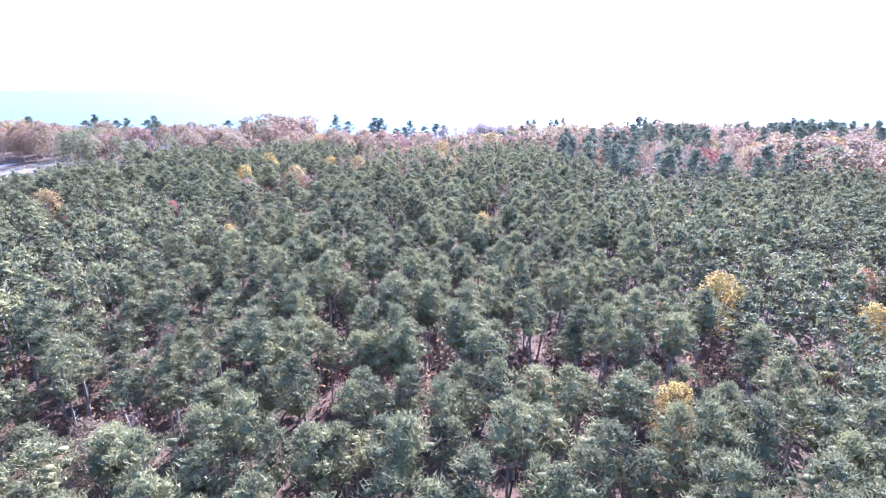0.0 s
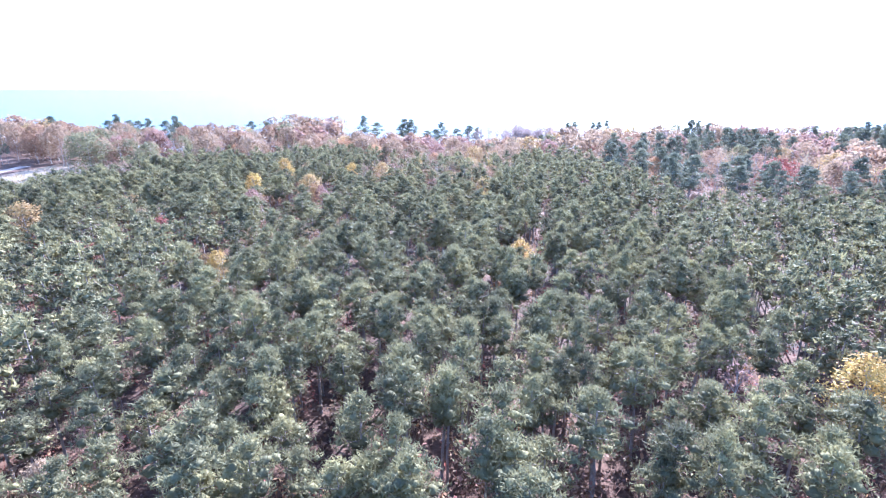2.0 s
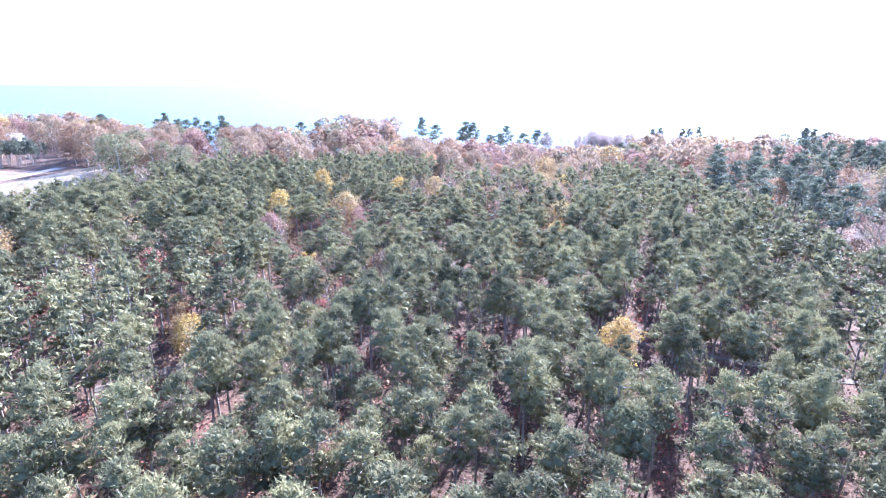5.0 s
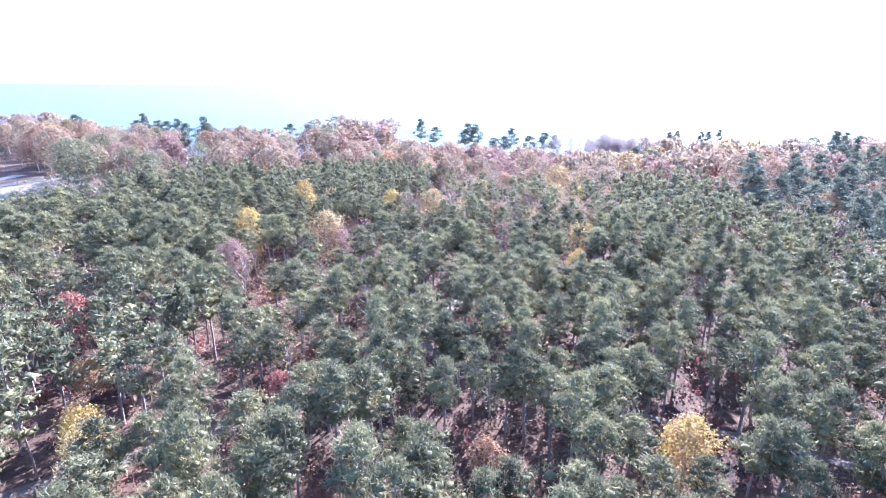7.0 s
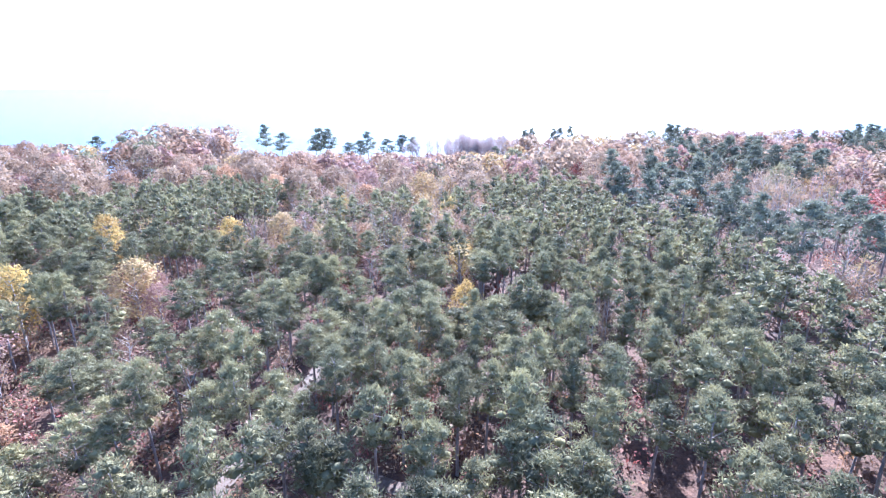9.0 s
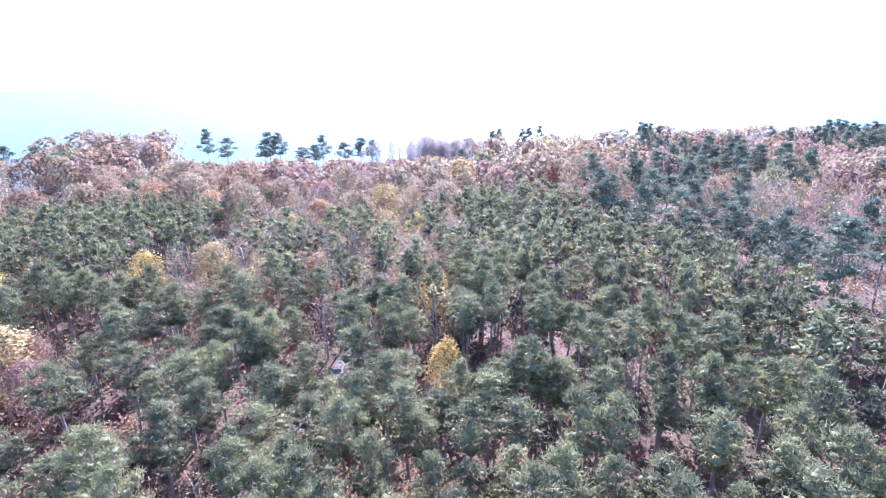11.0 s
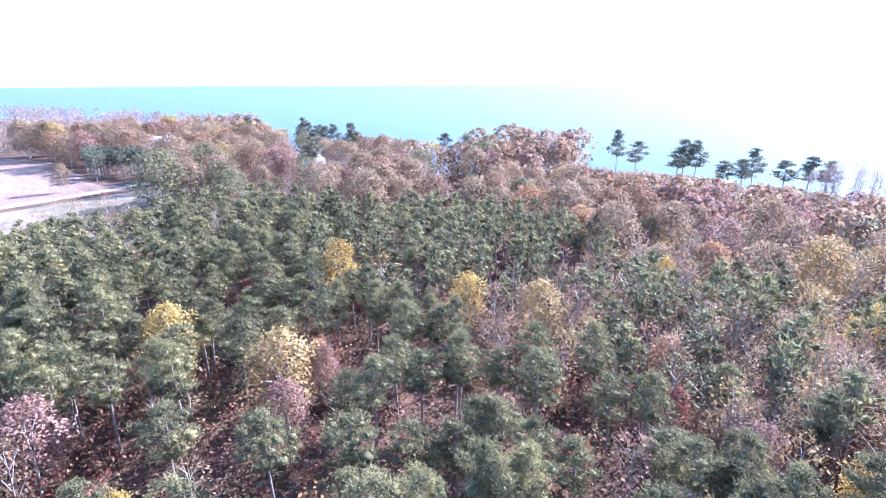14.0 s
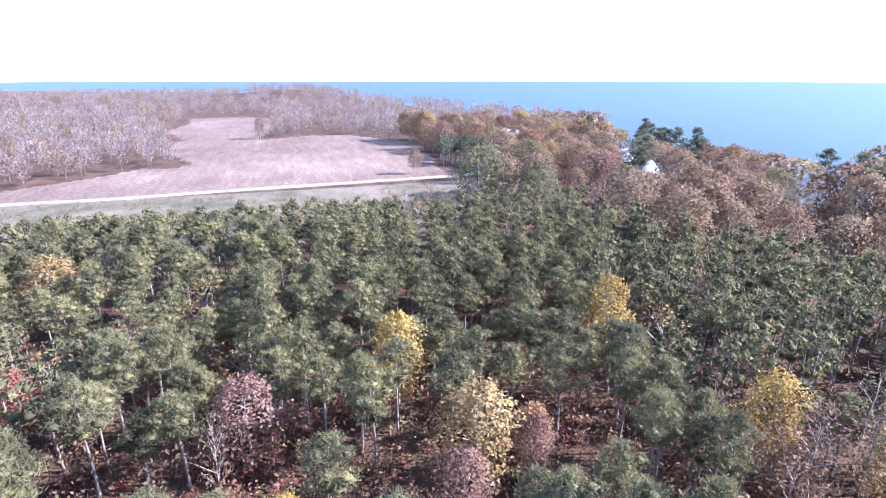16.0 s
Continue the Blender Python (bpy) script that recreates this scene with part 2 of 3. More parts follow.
class Shape:
    """Triangles gathered piece by piece."""

    def __init__(self):
        self.v, self.t, self.n = [], [], 0

    def add(self, v, t):
        v = np.asarray(v, float)
        self.v.append(v)
        self.t.append(np.asarray(t, int) + self.n)
        self.n += len(v)

    def tube(self, points, radii, sides):
        pts = np.asarray(points, float)
        rings = []
        for i, p in enumerate(pts):
            d = pts[min(i + 1, len(pts) - 1)] - pts[max(i - 1, 0)]
            d = d / (np.linalg.norm(d) + 1e-9)
            a = np.cross(d, (0.3, 0.9, 0.2) if abs(d[2]) > 0.7 else (0, 0, 1))
            a = a / np.linalg.norm(a)
            b = np.cross(d, a)
            ang = np.arange(sides) * 2 * np.pi / sides
            rings.append(p + radii[i] * (np.cos(ang)[:, None] * a + np.sin(ang)[:, None] * b))
        t = []
        for i in range(len(pts) - 1):
            for j in range(sides):
                k = (j + 1) % sides
                a, b, c, d = i * sides + j, i * sides + k, (i + 1) * sides + k, (i + 1) * sides + j
                t += [(a, b, c), (a, c, d)]
        self.add(np.concatenate(rings), t)

    def blades(self, at, along, width, length, rng):
        """A narrow triangle at each point, pointing along, turned at random about its length."""
        along = along / (np.linalg.norm(along, axis=1, keepdims=True) + 1e-9)
        side = np.cross(along, rng.normal(size=at.shape))
        side = side / (np.linalg.norm(side, axis=1, keepdims=True) + 1e-9)
        w, l = np.asarray(width)[:, None], np.asarray(length)[:, None]
        v = np.stack([at - side * w * 0.5, at + side * w * 0.5, at + along * l], 1).reshape(-1, 3)
        self.add(v, np.arange(len(at) * 3).reshape(-1, 3))

    def leaves(self, at, size, rng, out=None):
        """A bent four-cornered leaf spray at each point, facing roughly outwards and up."""
        n = rng.normal(size=at.shape) * 0.48 + (0, 0, 0.35) + (0 if out is None else out)
        n = n / np.linalg.norm(n, axis=1, keepdims=True)
        a = np.cross(n, rng.normal(size=at.shape))
        a = a / np.linalg.norm(a, axis=1, keepdims=True)
        b = np.cross(n, a)
        s = np.asarray(size)[:, None]
        v = np.stack([at - a * s, at - b * s * 0.6 + n * s * 0.2, at + a * s, at + b * s * 0.6 + n * s * 0.2], 1).reshape(-1, 3)
        q = np.arange(len(at))[:, None] * 4
        self.add(v, np.concatenate([q + (0, 1, 2), q + (0, 2, 3)]))

    def arrays(self):
        return np.concatenate(self.v), np.concatenate(self.t)


def lumps(rng, reach, profile, rough):
    """How far a crown reaches out at a bearing and a height from 0 to 1: its profile, with bulges and hollows."""
    waves = [(rng.integers(1, 8), rng.uniform(3, 24), rng.uniform(0, 6.28), rng.uniform(0.5, 1.0)) for _ in range(6)]
    total = sum(w[3] for w in waves)

    def envelope(az, u):
        bulge = sum(a * np.sin(n * az + f * u + p) for n, f, p, a in waves) / total
        return reach * profile(u) * (1 + rough * 2.2 * bulge)
    return envelope


def pine_profile(u):
    return np.minimum(1, (u + 0.14) / 0.42) ** 0.8 * np.sqrt(np.maximum(0.02, 1 - np.maximum(0, (u - 0.28) / 0.72) ** 2.1))


def round_profile(u):
    return np.sqrt(np.maximum(0.03, 1 - ((u - 0.48) / 0.53) ** 2))


def crown_points(rng, n, envelope, axis_at, inner, outer, rise=0.9):
    """Points near a crown's skin, evenly over its height, and the way out from it."""
    u = rng.uniform(0.0, 1.0, n) ** rise
    az = rng.uniform(0, 2 * np.pi, n)
    r = envelope(az, u) * rng.uniform(inner, outer, n)
    base = np.array([axis_at(k) for k in u])
    out = np.stack([np.cos(az) * 0.9, np.sin(az) * 0.9, u * 1.3 - 0.35], 1)
    return base + np.stack([np.cos(az) * r, np.sin(az) * r, np.zeros(n)], 1), out


def tuft_clump(shape, centre, radius, flat, n, width, length, rng, core=0.55):
    """A rounded clump of needle tufts that lie round it like a thatch, over a dense heart."""
    d = rng.normal(size=(n, 3))
    d[:, 2] = np.where(rng.random(n) < 0.72, np.abs(d[:, 2]), d[:, 2])
    d = d / np.linalg.norm(d, axis=1, keepdims=True)
    squash = np.array((1.0, 1.0, flat))
    at = centre + d * radius * squash * rng.uniform(0.55, 1.12, (n, 1))
    face = d * 0.75 + rng.normal(0, 0.75, d.shape)
    along = np.cross(d, rng.normal(size=d.shape))
    along = along / (np.linalg.norm(along, axis=1, keepdims=True) + 1e-9) * 0.7 + d * 0.45 + rng.normal(0, 0.3, d.shape) + (0, 0, 0.45)
    along = along / np.linalg.norm(along, axis=1, keepdims=True)
    side = np.cross(along, face)
    side = side / (np.linalg.norm(side, axis=1, keepdims=True) + 1e-9)
    w, l = width * rng.uniform(0.6, 1.3, (n, 1)), length * rng.uniform(0.6, 1.3, (n, 1))
    v = np.stack([at - along * l * 0.4 - side * w * 0.5, at - along * l * 0.4 + side * w * 0.5, at + along * l * 0.6], 1).reshape(-1, 3)
    shape.add(v, np.arange(n * 3).reshape(-1, 3))
    if core:
        heart(shape, centre, radius * core, flat, rng)


def heart(shape, centre, r, flat, rng):
    """The dense inside of a clump: eight uneven facets."""
    v = np.array([(1, 0, 0), (0, 1, 0), (-1, 0, 0), (0, -1, 0), (0, 0, flat), (0, 0, -flat)]) * r * rng.uniform(0.8, 1.15, (6, 1))
    shape.add(centre + v, [(0, 1, 4), (1, 2, 4), (2, 3, 4), (3, 0, 4), (1, 0, 5), (2, 1, 5), (3, 2, 5), (0, 3, 5)])


def pine_shape(seed, h, reach, clumps, per, width, length, low=0.44, sides=6, size=0.36):
    """A slender trunk with limbs, each carrying a clump of needles, stacked into a rounded, broken crown."""
    rng = np.random.default_rng(seed)
    wood, crown = Shape(), Shape()
    lean = rng.normal(0, 0.018, 2) * h
    zs = np.array([-0.4, 0.03 * h, 0.3 * h, 0.6 * h, 0.82 * h, 0.97 * h])
    bend = np.stack([lean[0] * (zs / h) ** 2 + rng.normal(0, 0.05, 6), lean[1] * (zs / h) ** 2 + rng.normal(0, 0.05, 6), zs], 1)
    wood.tube(bend, 0.0125 * h * np.array([1.35, 1.0, 0.85, 0.62, 0.36, 0.1]), sides)
    at_z = lambda z: np.array([np.interp(z, zs, bend[:, 0]), np.interp(z, zs, bend[:, 1]), z])
    envelope = lumps(rng, reach, pine_profile, 0.2)
    for i in range(clumps):
        u = min(1.0, (i + 0.8 * rng.random()) / (clumps - 1))
        az = i * 2.4 + rng.normal(0, 0.35)
        r = float(envelope(np.array([az]), np.array([u]))[0])
        rc = size * reach * rng.uniform(0.75, 1.25) * (1 - 0.28 * u)
        z = h * (low + (0.95 - low) * u)
        off = max(0.0, r - rc * 0.8) * (rng.uniform(0.72, 1.05) if i % 4 else rng.uniform(0.2, 0.5))
        c = at_z(z) + (math.cos(az) * off, math.sin(az) * off, 0.1 * off)
        if off > 0.3 and (i % 2 == 0 or u < 0.4):
            wood.tube([at_z(z - 0.25 * off), c], [0.05, 0.015], 3)
        tuft_clump(crown, c, rc, 0.74, per, width, length, rng)
    for i in range(4):
        z, az = h * rng.uniform(0.24, low), rng.uniform(0, 6.28)
        wood.tube([at_z(z), at_z(z) + (math.cos(az) * 0.8, math.sin(az) * 0.8, 0.1)], [0.03, 0.01], 3)
    return wood.arrays(), crown.arrays()


def tall_pine_shape(seed, h, reach, limbs, per, width, length, low=0.58):
    """An old pine: a long bare trunk and a few heavy limbs that carry separate pads of needles."""
    rng = np.random.default_rng(seed)
    wood, crown = Shape(), Shape()
    zs = np.array([-0.4, 0.03 * h, 0.35 * h, 0.7 * h, 0.96 * h])
    bend = np.stack([rng.normal(0, 0.1, 5), rng.normal(0, 0.1, 5), zs], 1)
    wood.tube(bend, 0.0105 * h * np.array([1.3, 1.0, 0.8, 0.5, 0.12]), 5)
    at_z = lambda z: np.array([np.interp(z, zs, bend[:, 0]), np.interp(z, zs, bend[:, 1]), z])
    for i in range(limbs + 1):
        u = min(1.0, (i + 0.6 * rng.random()) / limbs)
        z = h * (low + (0.97 - low) * u)
        az = i * 2.4 + rng.normal(0, 0.4)
        r = reach * rng.uniform(0.55, 1.0) * min(1.0, 0.6 + 1.6 * u) * (1 - 0.8 * u ** 1.6)
        tip = at_z(z) + (math.cos(az) * r, math.sin(az) * r, 0.12 * r)
        wood.tube([at_z(z - 0.15 * r), tip], [0.09, 0.02], 3)
        for k in range(2):
            size = reach * rng.uniform(0.3, 0.48) * (1 - 0.3 * u)
            c = at_z(z) + (tip - at_z(z)) * rng.uniform(0.35, 1.0) + rng.normal(0, 0.2 * size, 3)
            tuft_clump(crown, c, size, 0.7, per, width, length, rng, 0.45)
    return wood.arrays(), crown.arrays()


def broadleaf_shape(seed, h, reach, leaves, leaf, twigs, low=0.2, limbs=9, dense=True, rough=0.24, twig=1.0):
    """A trunk with rising limbs and twigs, and a rounded uneven crown of leaf sprays."""
    rng = np.random.default_rng(seed)
    wood, crown = Shape(), Shape()
    zs = np.array([-0.4, 0.04 * h, 0.35 * h, 0.65 * h, 0.92 * h])
    bend = np.stack([rng.normal(0, 0.012 * h, 5), rng.normal(0, 0.012 * h, 5), zs], 1)
    wood.tube(bend, 0.012 * h * np.array([1.4, 1.0, 0.75, 0.45, 0.1]), 5)
    at_z = lambda z: np.array([np.interp(z, zs, bend[:, 0]), np.interp(z, zs, bend[:, 1]), z])
    axis_at = lambda u: at_z(h * (low + (1 - low) * u))
    envelope = lumps(rng, reach, round_profile, rough)
    for i in range(limbs):
        u = 0.75 * (i + rng.random()) / limbs
        az = i * 2.4 + rng.normal(0, 0.3)
        u1 = min(0.95, u + 0.25)
        r = float(envelope(np.array([az]), np.array([u1]))[0]) * 0.85
        wood.tube([axis_at(u), axis_at(u1) + (math.cos(az) * r, math.sin(az) * r, 0)], [0.006 * h, 0.0015 * h], 3)
    if twigs:
        c, out = crown_points(rng, twigs, envelope, axis_at, 0.2, 0.8)
        crown.blades(c, out * 0.6 + (0, 0, 0.6) + rng.normal(0, 0.3, c.shape), twig * rng.uniform(0.005, 0.009, twigs) * h, rng.uniform(0.06, 0.15, twigs) * h, rng)
    if leaves:
        c, out = crown_points(rng, leaves, envelope, axis_at, 0.6 if dense else 0.45, 1.05, 0.7 if dense else 0.9)
        c[:, 2] += rng.normal(0, 0.03 * h, leaves)
        crown.leaves(c, leaf * rng.uniform(0.6, 1.3, leaves), rng, out * 0.45)
    return wood.arrays(), crown.arrays()


def bush_shape(seed, r, h, leaves, leaf, twigs):
    rng = np.random.default_rng(seed)
    s = Shape()
    if twigs:
        c = rng.normal(0, 0.25 * r, (twigs, 3)) * (1, 1, 0)
        s.blades(c, rng.normal(0, 0.4, (twigs, 3)) + (0, 0, 1), np.full(twigs, 0.05), h * rng.uniform(0.5, 1, twigs), rng)
    lobes = rng.normal(0, 0.5 * r, (5, 3)) * (1, 1, 0) + (0, 0, 0.55 * h)
    c = lobes[rng.integers(0, 5, leaves)] + rng.normal(0, 1, (leaves, 3)) * (0.35 * r, 0.35 * r, 0.24 * h)
    c[:, 2] = np.abs(c[:, 2])
    s.leaves(c, leaf * rng.uniform(0.6, 1.3, leaves), rng)
    return s.arrays()


def strewn(name, kinds, places, label, category):
    """One object of many copies; kinds: lists of (arrays, material); places: rows of x, y, z, turn, width, height, kind."""
    mats, vs, ts, ms, n = [], [], [], [], 0
    for k, shapes in enumerate(kinds):
        rows_k = np.array([p[:6] for p in places if p[6] == k])
        if not len(rows_k):
            continue
        for (v, t), m in shapes:
            if m not in mats:
                mats.append(m)
            c, s = np.cos(rows_k[:, 3])[:, None], np.sin(rows_k[:, 3])[:, None]
            w, hh = rows_k[:, 4][:, None], rows_k[:, 5][:, None]
            x = (v[:, 0] * c - v[:, 1] * s) * w + rows_k[:, 0][:, None]
            y = (v[:, 0] * s + v[:, 1] * c) * w + rows_k[:, 1][:, None]
            z = v[:, 2] * hh + rows_k[:, 2][:, None]
            vs.append(np.stack([x, y, z], 2).reshape(-1, 3))
            ts.append((t[None] + (np.arange(len(rows_k)) * len(v))[:, None, None] + n).reshape(-1, 3))
            ms.append(np.full(len(t) * len(rows_k), mats.index(m)))
            n += len(v) * len(rows_k)
    ob = new(name, mesh(name, np.concatenate(vs), np.concatenate(ts), mats, np.concatenate(ms)))
    return tagged(ob, label, category, kind="stuff")


def tree_thing(name, wood_me, crown_me, x, y, turn, wide, tall, label, category, group=""):
    base = new(name)
    base.matrix_world = Matrix.LocRotScale((x, y, height(x, y)), Euler((0, 0, turn)), (wide, wide, tall))
    part("trunk", wood_me, base)
    part("crown", crown_me, base)
    return tagged(base, label, category, group)


# ---- ground, water ----
def axis(marks):
    out = []
    for (a, b, n) in marks:
        out += [a + (b - a) * i / n for i in range(n)]
    return out + [marks[-1][1]]


def sheet(name, xs, ys, z, mat, keep=None, lift=0.0):
    v = [(x, y, z(x, y) + lift) for y in ys for x in xs]
    nx = len(xs)
    q = [(j * nx + i, j * nx + i + 1, (j + 1) * nx + i + 1, (j + 1) * nx + i) for j in range(len(ys) - 1) for i in range(nx - 1)
         if keep is None or keep((xs[i] + xs[i + 1]) / 2, (ys[j] + ys[j + 1]) / 2)]
    me = mesh(name, v, q, [mat], smooth_index=np.ones(len(q), bool))
    return new(name, me)


ground = sheet("ground", axis([(-4900, -1400, 14), (-1400, -600, 40), (-600, 300, 150), (300, 4900, 20)]),
               axis([(-4900, -100, 12), (-100, 360, 76), (360, 450, 30), (450, 4900, 12)]), height, LITTER)
tagged(ground, "forest floor covered with reddish brown fallen leaves", "ground", kind="structure")
water = sheet("water", axis([(-4900, 4900, 20)]), axis([(-1500, 300, 9), (300, 4900, 16)]), lambda x, y: LAKE, WATER, keep=lambda x, y: y > 300 or x < -1150)
tagged(water, "wide blue lake with small ripples", "lake", kind="structure")


def ribbon(name, line, width, mat, label, lift=0.1, wobble=0.0, category="road"):
    rng = np.random.default_rng(len(line))
    pts = []
    for (x0, y0), (x1, y1) in zip(line, line[1:]):
        n = max(1, int(math.hypot(x1 - x0, y1 - y0) / 3))
        pts += [(x0 + (x1 - x0) * i / n, y0 + (y1 - y0) * i / n) for i in range(n)]
    pts.append(line[-1])
    p = np.array(pts)
    for _ in range(6):
        p[1:-1] = (p[:-2] + 2 * p[1:-1] + p[2:]) / 4
    d = np.gradient(p, axis=0)
    d /= np.linalg.norm(d, axis=1, keepdims=True)
    v, q = [], []
    for i, ((x, y), (dx, dy)) in enumerate(zip(p, d)):
        for s in (-0.5, -0.17, 0.17, 0.5):
            w = width * s + (rng.normal(0, wobble) if abs(s) == 0.5 else 0)
            xx, yy = x - dy * w, y + dx * w
            v.append((xx, yy, height(xx, yy) + lift - (0.06 if abs(s) == 0.5 else 0)))
        if i:
            q += [(4 * i - 4 + k, 4 * i + k, 4 * i + k + 1, 4 * i - 3 + k) for k in range(3)]
    return tagged(new(name, mesh(name, v, np.array(q)[:, ::-1], [mat], smooth_index=np.ones(len(q), bool))), label, category, kind="structure")


def field_keep(x, y):
    return inside(x, y, FIELD_EDGE)


field = sheet("field", axis([(-566, -186, 127)]), axis([(-81, 261, 114)]), height, FIELD, field_keep, 0.06)
tagged(field, "mown straw field with faint pinkish rows", "field", kind="structure")
verge = sheet("verge", axis([(-192, -132, 24)]), axis([(-80, 262, 114)]), height, VERGE, lambda x, y: x < -137 or not inside(x, y, PINE_EDGE), 0.05)
tagged(verge, "strip of rough dry grass beside the dirt road", "grass", kind="structure")
ribbon("road", ROAD, 5.0, DIRT, "pale sandy dirt road along the field", 0.16, 0.2)
ribbon("trail", TRAIL, 2.3, TRACK, "pale sandy track through the pines", 0.12, 0.35, "track")
ribbon("trail", SPUR, 1.8, TRACK, "pale sandy track through the pines", 0.14, 0.35, "track")
lawn = sheet("lawn", axis([(-120, 20, 40)]), axis([(340, 402, 20)]), height, LAWN,
             lambda x, y: ((x + 55) / 48) ** 2 + ((y - 384) / 16) ** 2 < 1 + 0.2 * math.sin(x * 0.3), 0.08)
tagged(lawn, "open patch of dry lawn on the lake shore", "lawn", kind="structure")

# ---- pines ----
NEAR = [pine_shape(10 + i, 12.0, 2.55 + 0.2 * (i % 3), 21 + 2 * (i % 2), 62, 0.11, 0.5, 0.5 + 0.03 * (i % 3), size=0.4) for i in range(5)]
CLOSE = [pine_shape(10 + i, 12.0, 2.55 + 0.2 * (i % 3), 24 + 2 * (i % 2), 110, 0.075, 0.42, 0.5 + 0.03 * (i % 3), size=0.38) for i in range(5)]
FAR = [pine_shape(30 + i, 12.0, 2.75, 11, 20, 0.3, 0.75, 0.5, 4, 0.47) for i in range(4)]
TALL = [tall_pine_shape(50 + i, 20.0, 4.3, 15, 34, 0.32, 0.9, 0.46) for i in range(3)]
near_meshes = [(mesh("pine_trunk", *w, [PINE_BARK]), mesh("pine_crown", *c, [NEEDLES])) for w, c in CLOSE]
tall_meshes = [(mesh("tall_pine_trunk", *w, [PINE_BARK]), mesh("tall_pine_crown", *c, [DARK_NEEDLES])) for w, c in TALL]

AUTUMN = {
    "yellow": [(-70.1, 215.7, 15), (-69.0, 184.6, 14.4), (-46.4, 219.5, 13), (1.8, 182, 10.8), (-49, 118.7, 10.4), (43.8, 78, 13.4), (10, 128.4, 11), (3.9, 206, 11), (-43.5, 281, 9.5), (-25, 253, 10.6), (26, 50, 11), (62, 70, 11.5), (5, 247, 11), (-55, 170, 3.4)],
    "gold": [(-52.8, 188.8, 13.6), (-63.5, 219.6, 13), (-35.3, 223.7, 12.8), (-1.7, 205.7, 11.3), (-62, 132, 7), (-35, 127.4, 8.8), (-85.7, 287.6, 13.6), (2.6, 196.2, 12.5), (-104.2, 136.6, 15), (-93.8, 160, 12.5), (-52, 121, 9), (-1, 250, 11)],
    "pink": [(-62.6, 166.8, 12.9), (-41.1, 219.3, 12.6), (-48, 186, 10.5), (31.1, 79.3, 11.6), (64.8, 138.2, 9.8), (-123.6, 202.1, 15.4), (-36.6, 67.6, 9.6), (-54, 190, 9), (11, 184, 8.5), (-31, 47, 10), (-52, 195, 9.5), (-69, 196, 9), (-22, 199, 7), (44, 159, 9), (-5, 206, 11)],
    "orange": [(-35.3, 174.5, 7.6), (-16.3, 220.5, 10.6), (70.3, 237.7, 14), (-9, 124.7, 8.5), (-53.6, 195.6, 9.6), (64, 179, 11), (73, 87, 11), (12, 57, 8.5), (-37, 174, 7.5), (11, 132, 9), (-55, 158, 4)],
    "red": [(-19.5, 197.7, 7.7), (3.3, 315.4, 9), (-74.2, 142.2, 11), (-35.6, 133.6, 7.7), (-14, 215, 7), (60, 300, 12), (-1, 313, 11), (-98, 133, 9), (-81, 125, 10), (15, 118, 5)],
    "tan": [(-33, 44, 10.5), (-37, 61, 9), (-44, 150, 7), (21, 96, 9)],
    "russet": [(65.7, 264.5, 15.4), (-61, 309.5, 13), (57, 262, 14), (-29.7, 198.1, 7.5), (50, 61, 10), (77, 295, 15)],
}
taken = [(x, y) for rows_ in AUTUMN.values() for x, y, _ in rows_]


def free(x, y, gap):
    return all((x - a) ** 2 + (y - b) ** 2 > gap * gap for a, b in taken)


rng = np.random.default_rng(7)
STEP = 4.7
singles, rest, fill = [], [], []
for j in range(int(-20 / STEP), int(300 / STEP)):
    for i in range(int(-166 / STEP), int(160 / STEP)):
        x = i * STEP + rng.normal(0, 1.25) + (STEP / 2 if j % 2 else 0)
        y = j * STEP + rng.normal(0, 1.25)
        chance, size, turn, wide, kind_ = rng.random(5)
        if y < 24 and abs(x) > 75 or not inside(x, y, PINE_EDGE) or near_line(x, y, TRAIL) < 1.2 or near_line(x, y, SPUR) < 1.0 or not free(x, y, 4.4):
            continue
        thin = noise.noise((x * 0.022, y * 0.022, 3.1))
        mixed_zone = smooth((y - 195) / 40) * smooth((x + 48) / 20) * smooth((22 - x) / 12)
        glade = max(smooth(1.25 - math.hypot((x + 48) / 30, (y - 178) / 24)), smooth(1.2 - math.hypot((x + 26) / 20, (y - 212) / 18)))
        gone = 0.025 + 0.045 * smooth((y - 120) / 40) + (0.08 + 0.12 * smooth((y - 120) / 40)) * max(0, thin) + 0.45 * mixed_zone + 0.4 * glade
        if chance < gone:
            if chance > 0.02 and turn > 0.1 + 0.4 * glade:
                fill.append((x, y, height(x, y), turn * 6.28, 0.6 + 0.5 * wide, 0.5 + 0.42 * size, 7 + int(kind_ * 6)))
            continue
        tall = 0.88 + 0.36 * size + 0.09 * thin
        wide = 0.94 + 0.36 * wide
        young = smooth((-x - 122) / 38)
        tall, wide = tall * (1 - 0.74 * young), wide * (1 - 0.45 * young)
        if not free(x, y, 8.5):
            tall *= 0.9
        row = (x, y, height(x, y), turn * 6.283, wide, tall, int(kind_ * 5))
        if -88 < x < -2 and 148 < y < 216:
            singles.append(row)
        else:
            d = math.hypot(max(0, abs(x + 4) - 0), max(0, y - 170, -y))
            rest.append((*row[:6], int(kind_ * 5) if d < 46 or -124 < x < -86 and 125 < y < 235 else 5 + int(kind_ * 4)))
for n in range(120):
    x, y = rng.normal(29, 11), rng.uniform(372, 400)
    size, turn = rng.random(2)
    fill.append((x, y, height(x, y), turn * 6.28, 0.7 + 0.4 * size, 0.95 + 0.3 * size + 0.12 * math.sin(x * 0.3), 6))
